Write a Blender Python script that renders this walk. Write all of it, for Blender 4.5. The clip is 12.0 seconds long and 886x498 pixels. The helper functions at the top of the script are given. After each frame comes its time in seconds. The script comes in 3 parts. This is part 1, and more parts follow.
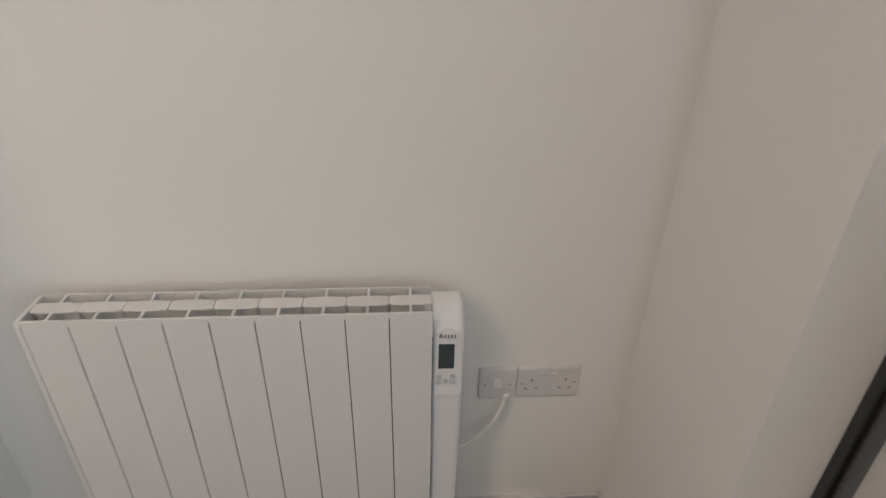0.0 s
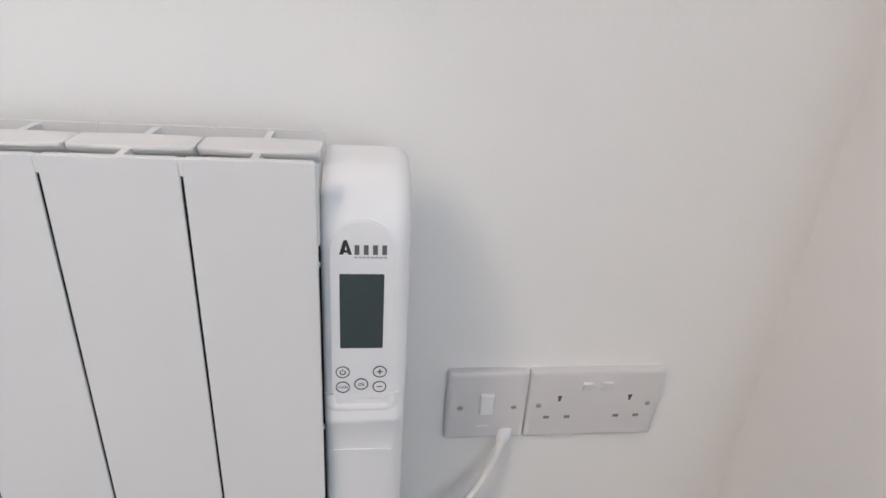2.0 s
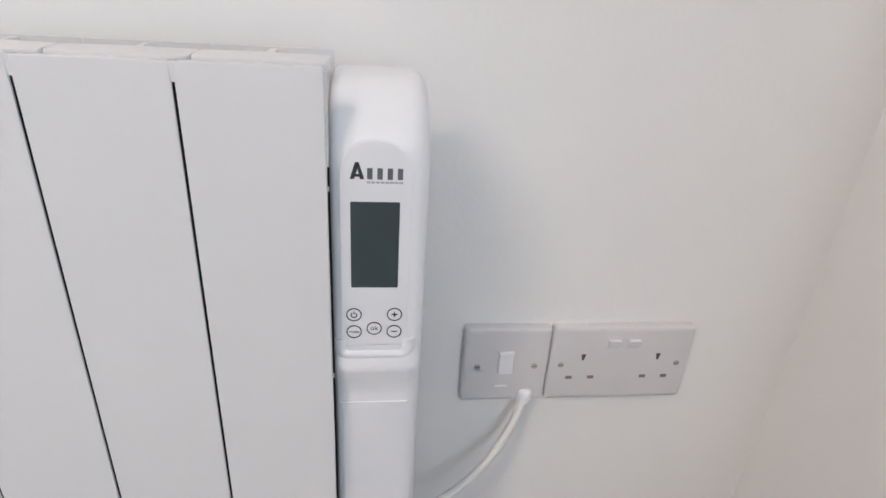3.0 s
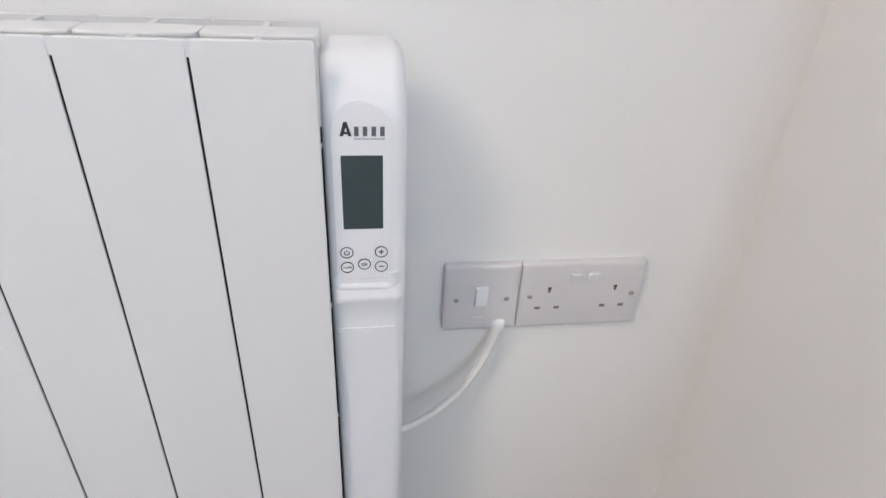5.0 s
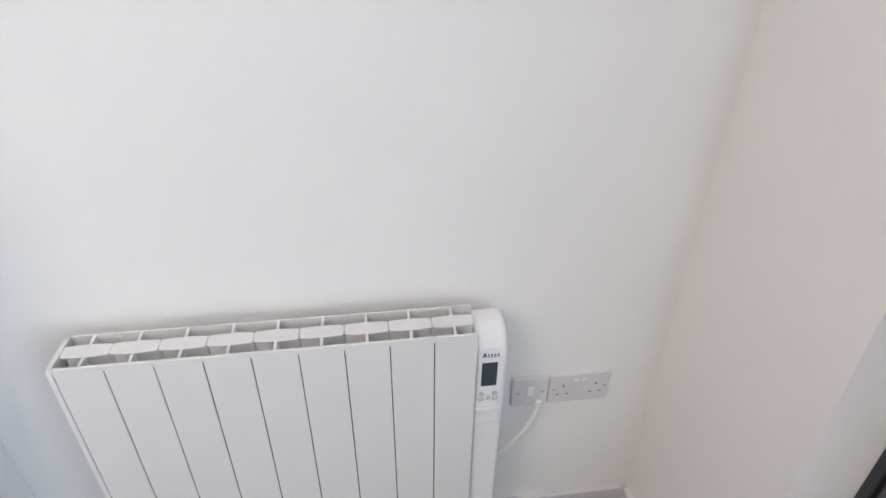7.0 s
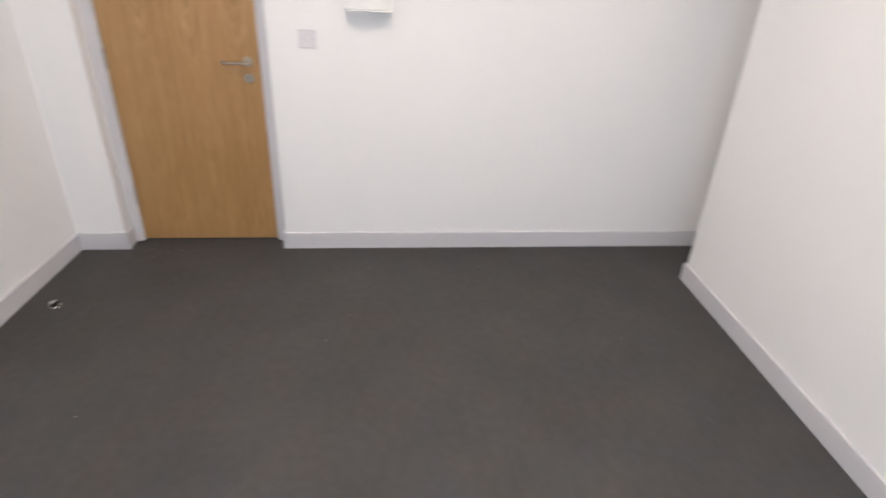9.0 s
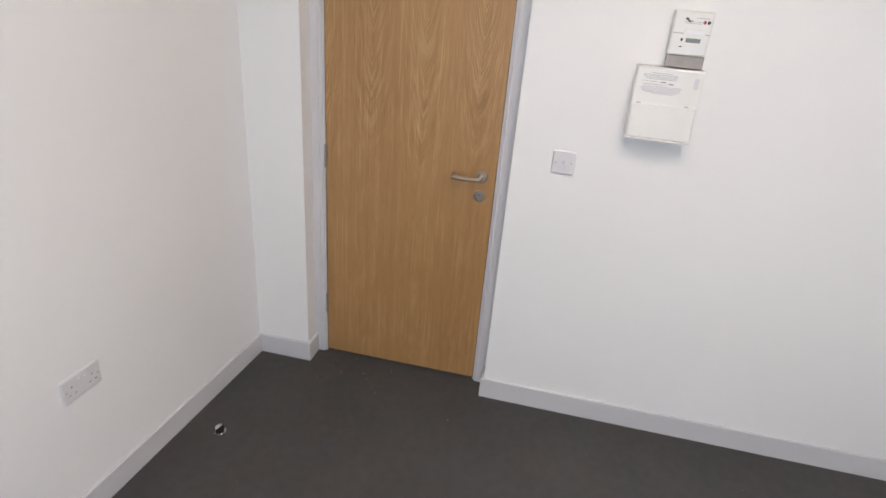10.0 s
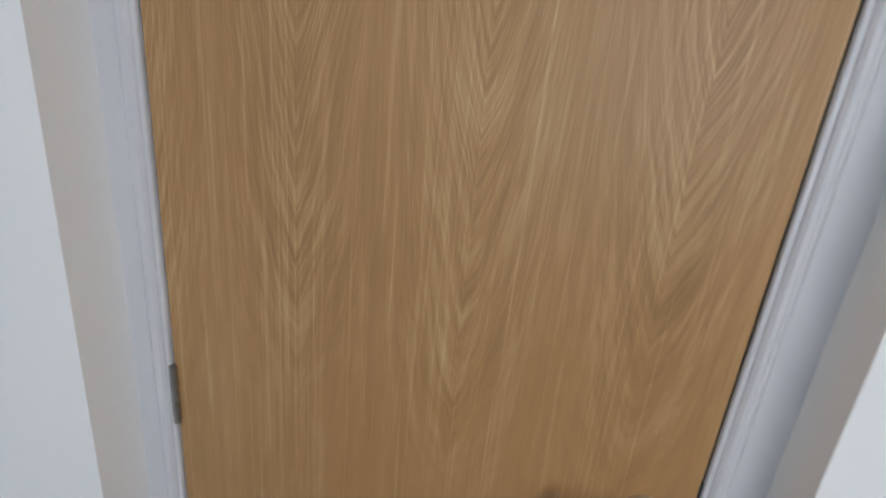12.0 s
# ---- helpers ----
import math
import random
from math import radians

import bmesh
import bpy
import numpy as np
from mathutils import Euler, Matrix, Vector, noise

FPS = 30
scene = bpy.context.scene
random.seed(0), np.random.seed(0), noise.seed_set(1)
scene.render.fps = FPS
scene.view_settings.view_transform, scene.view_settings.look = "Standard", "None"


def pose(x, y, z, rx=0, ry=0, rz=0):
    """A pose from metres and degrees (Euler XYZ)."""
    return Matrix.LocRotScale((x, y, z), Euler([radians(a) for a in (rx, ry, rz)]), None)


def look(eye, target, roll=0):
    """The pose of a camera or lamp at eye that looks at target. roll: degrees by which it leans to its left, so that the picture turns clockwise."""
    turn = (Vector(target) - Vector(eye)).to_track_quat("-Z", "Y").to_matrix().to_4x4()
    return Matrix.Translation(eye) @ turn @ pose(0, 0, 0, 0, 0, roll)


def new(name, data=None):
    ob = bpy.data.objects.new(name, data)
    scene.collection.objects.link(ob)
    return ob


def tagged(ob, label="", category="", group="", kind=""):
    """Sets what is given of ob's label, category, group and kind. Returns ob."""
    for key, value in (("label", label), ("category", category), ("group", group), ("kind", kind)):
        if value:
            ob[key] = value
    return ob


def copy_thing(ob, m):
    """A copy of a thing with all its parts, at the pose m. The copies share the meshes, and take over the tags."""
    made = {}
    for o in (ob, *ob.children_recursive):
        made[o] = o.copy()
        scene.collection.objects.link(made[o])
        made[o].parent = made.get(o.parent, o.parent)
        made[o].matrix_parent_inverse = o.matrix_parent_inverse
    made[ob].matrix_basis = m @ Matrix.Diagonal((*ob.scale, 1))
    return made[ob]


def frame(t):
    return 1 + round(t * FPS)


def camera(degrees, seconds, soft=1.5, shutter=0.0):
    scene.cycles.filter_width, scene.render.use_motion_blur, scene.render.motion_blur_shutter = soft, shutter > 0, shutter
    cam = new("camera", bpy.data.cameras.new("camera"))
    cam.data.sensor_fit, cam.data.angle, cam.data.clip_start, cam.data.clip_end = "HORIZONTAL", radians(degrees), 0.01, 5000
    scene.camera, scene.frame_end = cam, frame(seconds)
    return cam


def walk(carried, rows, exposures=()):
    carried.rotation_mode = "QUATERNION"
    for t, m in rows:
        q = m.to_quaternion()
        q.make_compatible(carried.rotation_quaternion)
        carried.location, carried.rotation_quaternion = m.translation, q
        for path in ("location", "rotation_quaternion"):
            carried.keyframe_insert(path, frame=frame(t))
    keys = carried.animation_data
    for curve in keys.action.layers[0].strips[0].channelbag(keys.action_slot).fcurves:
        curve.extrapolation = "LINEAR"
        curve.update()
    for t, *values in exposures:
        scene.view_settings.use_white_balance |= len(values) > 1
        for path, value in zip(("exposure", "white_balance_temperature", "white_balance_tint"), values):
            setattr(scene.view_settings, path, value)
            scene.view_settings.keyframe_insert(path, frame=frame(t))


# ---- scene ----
cam = camera(74.8, 12.0, shutter=0.2)
PATH = [
    (0, (-0.160, -0.966, 1.407), (-0.020, 0.756, 0.400), 1.4),
    (0.2, (-0.165, -0.873, 1.312), (0.010, 0.884, 0.372), 1.5),
    (0.5, (-0.137, -0.742, 1.204), (0.035, 1.017, 0.268), 1.6),
    (1, (-0.124, -0.624, 1.082), (0.106, 1.161, 0.209), 3.4),
    (1.5, (-0.107, -0.537, 0.961), (0.138, 1.262, 0.120), 3.7),
    (2, (-0.076, -0.473, 0.891), (0.181, 1.323, 0.049), 4.1),
    (2.5, (-0.067, -0.455, 0.856), (0.180, 1.342, 0.014), 3.9),
    (3, (-0.081, -0.454, 0.839), (0.159, 1.327, -0.039), 3.8),
    (3.5, (-0.076, -0.461, 0.833), (0.164, 1.302, -0.081), 3.5),
    (3.7, (-0.073, -0.469, 0.824), (0.169, 1.287, -0.104), 3.3),
    (5.3, (-0.091, -0.558, 0.898), (0.194, 1.138, -0.123), 3.2),
    (5.5, (-0.104, -0.599, 0.933), (0.167, 1.104, -0.081), 3.4),
    (6, (-0.165, -0.695, 1.1), (0.169, 0.991, 0.078), 4.2),
    (6.5, (-0.238, -0.743, 1.359), (0.054, 0.875, 0.22), 4.7),
    (6.7, (-0.261, -0.798, 1.41), (0.028, 0.852, 0.318), 2.1),
    (8.3, (-0.428, -1.665, 1.596), (-1.33, -0.222, 0.547), 2.8),
    (8.4, (-0.454, -1.761, 1.594), (-1.591, -0.484, 0.557), 1.6),
    (8.5, (-0.489, -1.853, 1.593), (-1.774, -0.709, 0.573), 1.6),
    (8.6, (-0.505, -1.928, 1.599), (-1.929, -0.942, 0.6), 2.2),
    (8.7, (-0.534, -1.976, 1.609), (-2.076, -1.169, 0.623), 2.0),
    (8.9, (-0.603, -2.034, 1.641), (-2.307, -1.629, 0.676), 2.4),
    (9, (-0.66, -2.055, 1.652), (-2.405, -1.851, 0.696), 2.8),
    (9.2, (-0.793, -2.095, 1.692), (-2.553, -2.249, 0.756), 4.2),
    (9.5, (-1.065, -2.175, 1.761), (-2.792, -2.576, 0.834), 6.2),
    (10, (-1.5, -2.43, 1.774), (-3.278, -2.777, 0.927), 4.7),
    (10.5, (-1.958, -2.619, 1.741), (-3.776, -2.887, 0.951), 3.2),
    (11, (-2.399, -2.784, 1.654), (-4.218, -3.024, 0.86), 3.7),
    (11.5, (-2.816, -2.91, 1.633), (-4.65, -3.133, 0.865), 4.0),
    (12, (-3.18, -2.902, 1.604), (-4.993, -3.3, 0.86), 5.6),
]
EXPOSURE = [
    (0.0, -0.52, 7900, 17),
    (0.2, -0.08, 7800, 17),
    (0.5, 0.12, 7650, 17),
    (1.0, 0.23, 7250, 17),
    (1.5, 0.26, 7050, 17),
    (2.5, 0.30, 6950, 17),
    (3.5, 0.40, 6880, 17),
    (5.5, 0.47, 6800, 16),
    (6.7, 0.27, 6800, 16),
    (8.5, 0.21, 6950, 19),
    (9.0, 0.30, 6900, 18),
    (9.5, 0.21, 6850, 17),
    (10.5, 0.00, 6550, 16),
    (11.2, -0.02, 6300, 15),
    (12.0, -0.04, 6080, 10),
]
walk(cam, [(t, look(eye, target, roll)) for t, eye, target, roll in PATH], EXPOSURE)

# ---------------------------------------------------------------- world and lights
world = bpy.data.worlds.new("world")
scene.world = world
world.use_nodes = True
wn = world.node_tree
sky = wn.nodes.new("ShaderNodeTexSky")
sky.sky_type, sky.sun_disc = "NISHITA", False
sky.sun_elevation, sky.sun_rotation = radians(38), radians(182)
wn.links.new(sky.outputs["Color"], wn.nodes["Background"].inputs["Color"])
wn.nodes["Background"].inputs["Strength"].default_value = 0.05

sun = new("sun", bpy.data.lights.new("sun", "SUN"))
sun.data.energy, sun.data.angle, sun.data.color = 4.0, radians(2), (1.0, 0.96, 0.9)
sun.matrix_world = look((-0.8, -20.5, 16), (0, 0, 0))

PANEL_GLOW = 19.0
WINDOW_WATTS = 35.5
window_light = new("window_light", bpy.data.lights.new("window_light", "AREA"))
window_light.data.shape, window_light.data.size, window_light.data.size_y = "RECTANGLE", 1.8, 1.5
window_light.data.energy, window_light.data.color = WINDOW_WATTS, (0.64, 0.83, 1.0)
window_light.matrix_world = look((0.470, -2.15, 1.37), (-1.0, -2.15, 1.37))


# ---------------------------------------------------------------- materials
def material(name, colour, rough=0.5, metal=0.0, vary=0.0, scale=8.0, grain=0.0, grain_scale=300.0, spec=0.5):
    """Plain surface with two scales of variation: blotches in the colour and a fine relief."""
    m = bpy.data.materials.new(name)
    m.use_nodes = True
    nt = m.node_tree
    b = nt.nodes["Principled BSDF"]
    b.inputs["Roughness"].default_value, b.inputs["Metallic"].default_value = rough, metal
    b.inputs["Specular IOR Level"].default_value = spec
    b.inputs["Base Color"].default_value = (*colour, 1)
    co = nt.nodes.new("ShaderNodeTexCoord")
    if vary:
        n = nt.nodes.new("ShaderNodeTexNoise")
        n.inputs["Scale"].default_value, n.inputs["Detail"].default_value = scale, 5
        nt.links.new(co.outputs["Object"], n.inputs["Vector"])
        r = nt.nodes.new("ShaderNodeValToRGB")
        r.color_ramp.elements[0].position, r.color_ramp.elements[1].position = 0.3, 0.7
        r.color_ramp.elements[0].color = (*[c * (1 - vary) for c in colour], 1)
        r.color_ramp.elements[1].color = (*[min(1, c * (1 + vary)) for c in colour], 1)
        nt.links.new(n.outputs["Fac"], r.inputs["Fac"])
        nt.links.new(r.outputs["Color"], b.inputs["Base Color"])
    if grain:
        n = nt.nodes.new("ShaderNodeTexNoise")
        n.inputs["Scale"].default_value, n.inputs["Detail"].default_value = grain_scale, 3
        nt.links.new(co.outputs["Object"], n.inputs["Vector"])
        bp = nt.nodes.new("ShaderNodeBump")
        bp.inputs["Strength"].default_value, bp.inputs["Distance"].default_value = grain, 0.001
        nt.links.new(n.outputs["Fac"], bp.inputs["Height"])
        nt.links.new(bp.outputs["Normal"], b.inputs["Normal"])
    return m


def math_node(nt, op, a, b=None):
    n = nt.nodes.new("ShaderNodeMath")
    n.operation = op
    for i, v in enumerate((a, b)):
        if v is None:
            continue
        if isinstance(v, (int, float)):
            n.inputs[i].default_value = v
        else:
            nt.links.new(v, n.inputs[i])
    return n.outputs[0]


def oak_veneer():
    """Crown-cut oak: leaves about 0.22 m wide, side by side, with cathedral figure high and low on the door."""
    m = bpy.data.materials.new("oak_veneer")
    m.use_nodes = True
    nt = m.node_tree
    b = nt.nodes["Principled BSDF"]
    co = nt.nodes.new("ShaderNodeTexCoord")
    sep = nt.nodes.new("ShaderNodeSeparateXYZ")
    nt.links.new(co.outputs["Object"], sep.inputs[0])
    x, z = sep.outputs["X"], sep.outputs["Z"]

    def stretched(sx, sz, detail, offset=0.0):
        mp = nt.nodes.new("ShaderNodeMapping")
        mp.inputs["Scale"].default_value = (sx, 1, sz)
        mp.inputs["Location"].default_value = (offset, offset, 0)
        nt.links.new(co.outputs["Object"], mp.inputs["Vector"])
        n = nt.nodes.new("ShaderNodeTexNoise")
        n.inputs["Scale"].default_value, n.inputs["Detail"].default_value = 1.0, detail
        nt.links.new(mp.outputs[0], n.inputs["Vector"])
        return n.outputs["Fac"]

    wob = math_node(nt, "MULTIPLY", math_node(nt, "SUBTRACT", stretched(5, 1.4, 2), 0.5), 0.034)
    fine_wob = math_node(nt, "MULTIPLY", math_node(nt, "SUBTRACT", stretched(45, 11, 2, 3.0), 0.5), 0.006)
    xw = math_node(nt, "ADD", math_node(nt, "ADD", x, wob), fine_wob)
    leaf = math_node(nt, "SUBTRACT", math_node(nt, "FRACT", math_node(nt, "ADD", math_node(nt, "DIVIDE", math_node(nt, "SUBTRACT", xw, 0.050), 0.222), 20.5)), 0.5)
    t = math_node(nt, "ABSOLUTE", math_node(nt, "MULTIPLY", leaf, 2))
    heart = math_node(nt, "SUBTRACT", 1.0, t)
    # rings crowd towards the leaf's edge; the crown climbs only near its heart
    lift = math_node(nt, "MULTIPLY", math_node(nt, "SUBTRACT", stretched(3.0, 1.6, 2, 11.0), 0.5), 0.30)
    zz = math_node(nt, "ADD", z, lift)

    def crowd(height, steep, amount):
        return math_node(nt, "MULTIPLY", math_node(nt, "SUBTRACT", math_node(nt, "EXPONENT", math_node(nt, "MULTIPLY", math_node(nt, "MAXIMUM", height, 0), steep)), 1.0), amount)

    up = crowd(math_node(nt, "SUBTRACT", zz, 1.00), 3.0, 4.2)
    low = crowd(math_node(nt, "SUBTRACT", 0.30, zz), 1.6, 1.6)
    climb = math_node(nt, "MULTIPLY", math_node(nt, "ADD", up, low), heart)
    v = math_node(nt, "SUBTRACT", math_node(nt, "MULTIPLY", t, 4.2), climb)
    v = math_node(nt, "ADD", v, math_node(nt, "MULTIPLY", stretched(60, 7, 3, 13.0), 0.7))
    v = math_node(nt, "ADD", v, math_node(nt, "MULTIPLY", stretched(19, 3.4, 3, 23.0), 1.7))
    # fibres: noise laid along the rings, a little different on each side of the heart
    grain = nt.nodes.new("ShaderNodeCombineXYZ")
    nt.links.new(v, grain.inputs["X"])
    nt.links.new(math_node(nt, "ADD", math_node(nt, "MULTIPLY", math_node(nt, "DIVIDE", xw, 0.222), 1.3), 4.0), grain.inputs["Y"])
    nt.links.new(math_node(nt, "MULTIPLY", z, 7.0), grain.inputs["Z"])

    def along(scale, detail):
        n = nt.nodes.new("ShaderNodeTexNoise")
        n.inputs["Scale"].default_value, n.inputs["Detail"].default_value, n.inputs["Roughness"].default_value = scale, detail, 0.6
        nt.links.new(grain.outputs[0], n.inputs["Vector"])
        return math_node(nt, "SUBTRACT", n.outputs["Fac"], 0.5)

    crown = math_node(nt, "MINIMUM", math_node(nt, "ADD", math_node(nt, "MULTIPLY", math_node(nt, "ADD", up, low), 0.16), 0.25), 1.0)
    strength = math_node(nt, "ADD", math_node(nt, "MULTIPLY", math_node(nt, "MULTIPLY", crown, math_node(nt, "ADD", heart, 0.25)), 0.68), 0.15)
    figure = math_node(nt, "MULTIPLY", math_node(nt, "ADD", along(1.0, 4), math_node(nt, "MULTIPLY", along(2.3, 3), 0.55)), strength)
    pores = stretched(420, 9, 3, 5.0)
    streak = math_node(nt, "SUBTRACT", stretched(40, 1.0, 5, 7.0), 0.5)
    fleck = math_node(nt, "MAXIMUM", math_node(nt, "SUBTRACT", stretched(150, 2.2, 2, 17.0), 0.58), 0)
    bundle = math_node(nt, "MAXIMUM", math_node(nt, "SUBTRACT", stretched(13, 0.5, 2, 31.0), 0.50), 0)
    lines = math_node(nt, "MULTIPLY", math_node(nt, "MULTIPLY", math_node(nt, "MAXIMUM", math_node(nt, "SUBTRACT", stretched(260, 1.2, 1, 29.0), 0.46), 0), bundle), 4.5)
    fac = math_node(nt, "ADD", math_node(nt, "ADD", math_node(nt, "ADD", figure, lines), 0.44), math_node(nt, "ADD", math_node(nt, "MULTIPLY", streak, 0.22), math_node(nt, "ADD", math_node(nt, "MULTIPLY", math_node(nt, "SUBTRACT", pores, 0.5), 0.14), math_node(nt, "MULTIPLY", fleck, 1.3))))
    r = nt.nodes.new("ShaderNodeValToRGB")
    e = r.color_ramp.elements
    e[0].position, e[0].color = 0.15, (0.285, 0.155, 0.056, 1)
    e[1].position, e[1].color = 0.80, (0.600, 0.408, 0.208, 1)
    mid = r.color_ramp.elements.new(0.45)
    mid.color = (0.425, 0.235, 0.093, 1)
    nt.links.new(fac, r.inputs["Fac"])
    broad = nt.nodes.new("ShaderNodeMix")
    broad.data_type, broad.blend_type = "RGBA", "MULTIPLY"
    broad.inputs["Factor"].default_value = 1.0
    tone = nt.nodes.new("ShaderNodeValToRGB")
    tone.color_ramp.elements[0].color, tone.color_ramp.elements[1].color = (0.9, 0.87, 0.84, 1), (1, 1, 1, 1)
    tone.color_ramp.elements[0].position, tone.color_ramp.elements[1].position = 0.3, 0.65
    nt.links.new(stretched(3, 0.9, 2, 2.0), tone.inputs["Fac"])
    nt.links.new(r.outputs["Color"], broad.inputs["A"])
    nt.links.new(tone.outputs["Color"], broad.inputs["B"])
    nt.links.new(broad.outputs["Result"], b.inputs["Base Color"])
    b.inputs["Roughness"].default_value = 0.42
    bp = nt.nodes.new("ShaderNodeBump")
    bp.inputs["Strength"].default_value, bp.inputs["Distance"].default_value = 0.12, 0.0006
    nt.links.new(pores, bp.inputs["Height"])
    nt.links.new(bp.outputs["Normal"], b.inputs["Normal"])
    return m


def floor_material():
    """Dark grey contract carpet: short pile, faint brown mottling and tread marks."""
    m = material("charcoal_carpet", (0.062, 0.059, 0.057), 0.8, grain=0.18, grain_scale=600, spec=0.3)
    nt = m.node_tree
    b = nt.nodes["Principled BSDF"]
    co = nt.nodes.new("ShaderNodeTexCoord")

    def noise(scale, detail):
        n = nt.nodes.new("ShaderNodeTexNoise")
        n.inputs["Scale"].default_value, n.inputs["Detail"].default_value = scale, detail
        nt.links.new(co.outputs["Object"], n.inputs["Vector"])
        return n.outputs["Fac"]

    f = math_node(nt, "ADD", math_node(nt, "MULTIPLY", noise(2.6, 5), 0.34), math_node(nt, "ADD", math_node(nt, "MULTIPLY", noise(24, 6), 0.26), math_node(nt, "MULTIPLY", noise(330, 2), 0.20)))
    r = nt.nodes.new("ShaderNodeValToRGB")
    e = r.color_ramp.elements
    e[0].position, e[0].color = 0.30, (0.0560, 0.0548, 0.0540, 1)
    e[1].position, e[1].color = 0.66, (0.0930, 0.0905, 0.0885, 1)
    nt.links.new(f, r.inputs["Fac"])
    tint = nt.nodes.new("ShaderNodeValToRGB")
    tint.color_ramp.elements[0].position, tint.color_ramp.elements[1].position = 0.40, 0.62
    tint.color_ramp.elements[0].color, tint.color_ramp.elements[1].color = (0.97, 0.985, 1.0, 1), (1.05, 1.0, 0.965, 1)
    nt.links.new(noise(4.5, 5), tint.inputs["Fac"])
    mix = nt.nodes.new("ShaderNodeMix")
    mix.data_type, mix.blend_type = "RGBA", "MULTIPLY"
    mix.inputs["Factor"].default_value = 1.0
    nt.links.new(r.outputs["Color"], mix.inputs["A"])
    nt.links.new(tint.outputs["Color"], mix.inputs["B"])
    nt.links.new(mix.outputs["Result"], b.inputs["Base Color"])
    return m


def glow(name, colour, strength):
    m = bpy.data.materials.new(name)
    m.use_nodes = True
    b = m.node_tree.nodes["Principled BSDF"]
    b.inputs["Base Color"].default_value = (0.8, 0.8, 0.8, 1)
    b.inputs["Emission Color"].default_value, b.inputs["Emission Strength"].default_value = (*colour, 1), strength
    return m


PAINT = material("matt_white_wall_paint", (0.855, 0.845, 0.832), 0.7, vary=0.012, scale=1.6, grain=0.22, grain_scale=190, spec=0.3)
CEILING = material("white_ceiling_paint", (0.86, 0.86, 0.85), 0.9, vary=0.01, scale=2)
GLOSS = material("white_satin_wood_paint", (0.645, 0.63, 0.642), 0.38, vary=0.02, scale=5, grain=0.10, grain_scale=90)
POWDER = material("white_powder_coat", (0.765, 0.755, 0.75), 0.42, vary=0.008, scale=6, grain=0.06, grain_scale=700)
PLASTIC = material("white_moulded_plastic", (0.83, 0.83, 0.845), 0.38, vary=0.008, scale=30)
PLATE = material("white_urea_plastic", (0.69, 0.67, 0.675), 0.34, vary=0.01, scale=40)
CREAM = material("cream_white_plastic", (0.80, 0.79, 0.75), 0.4, vary=0.012, scale=20)
PAPER = material("printed_paper_label", (0.80, 0.793, 0.765), 0.55, vary=0.01, scale=60)
GREYCAP = material("grey_plastic_terminal_cover", (0.32, 0.29, 0.275), 0.45, vary=0.05, scale=40)
INK = material("dark_grey_print", (0.035, 0.035, 0.04), 0.5, vary=0.1, scale=300)
GREY_INK = material("mid_grey_print", (0.13, 0.13, 0.14), 0.5, vary=0.1, scale=300)
FAINT = material("pale_grey_print", (0.43, 0.43, 0.47), 0.6, vary=0.1, scale=300)
RED = material("red_print", (0.42, 0.05, 0.06), 0.5, vary=0.05, scale=200)
LCD = material("dark_display_glass", (0.058, 0.078, 0.082), 0.16, vary=0.03, scale=40)
METER_LCD = material("grey_green_display", (0.20, 0.215, 0.19), 0.25, vary=0.03, scale=60)
STEEL = material("satin_stainless_steel", (0.54, 0.475, 0.395), 0.30, 1.0, vary=0.06, scale=60, grain=0.05, grain_scale=500)
CHROME = material("polished_chrome", (0.78, 0.78, 0.78), 0.22, 1.0, vary=0.04, scale=80)
SCREW = material("bright_zinc_screw", (0.46, 0.44, 0.42), 0.4, 0.4, vary=0.1, scale=80)
DULL = material("dull_zinc", (0.40, 0.38, 0.36), 0.45, 1.0, vary=0.1, scale=80)
# rubber, and the black that stands in for shade in gaps and the keyway
RUBBER_AND_SHADE = material("black_rubber_and_gap_shade", (0.016, 0.014, 0.013), 0.85, spec=0.15, vary=0.1, scale=60)
DARK = material("anthracite_aluminium_and_shade", (0.028, 0.033, 0.038), 0.4, vary=0.05, scale=20)
CABLE = material("white_pvc_flex", (0.80, 0.785, 0.75), 0.4, vary=0.02, scale=40)
SHUTTER = material("brown_socket_shutter", (0.24, 0.20, 0.175), 0.6, vary=0.1, scale=200)
HOLE = material("shadowed_pin_hole", (0.10, 0.085, 0.075), 0.6, vary=0.1, scale=100)
CHIP = material("plaster_chips", (0.42, 0.39, 0.36), 0.8, vary=0.3, scale=120)
PAVING = material("concrete_paving", (0.36, 0.37, 0.38), 0.8, vary=0.08, scale=0.7, grain=0.3, grain_scale=40)
OAK = oak_veneer()
CARPET = floor_material()
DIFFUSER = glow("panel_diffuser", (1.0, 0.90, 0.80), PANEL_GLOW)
GLASS = bpy.data.materials.new("window_glass")
GLASS.use_nodes = True
gb = GLASS.node_tree.nodes["Principled BSDF"]
gb.inputs["Transmission Weight"].default_value, gb.inputs["Roughness"].default_value, gb.inputs["IOR"].default_value = 1.0, 0.0, 1.45


# ---------------------------------------------------------------- mesh helpers
def finish(name, bm, mat, smooth=False):
    bmesh.ops.recalc_face_normals(bm, faces=bm.faces)
    me = bpy.data.meshes.new(name)
    for f in bm.faces:
        f.smooth = smooth
    bm.to_mesh(me)
    bm.free()
    me.materials.append(mat)
    if smooth:
        me.set_sharp_from_angle(angle=radians(40))
    return new(name, me)


def part(name, bm, mat, parent, label="", smooth=False):
    ob = finish(name, bm, mat, smooth)
    ob.parent = parent
    if label:
        ob["label"] = label
    return ob


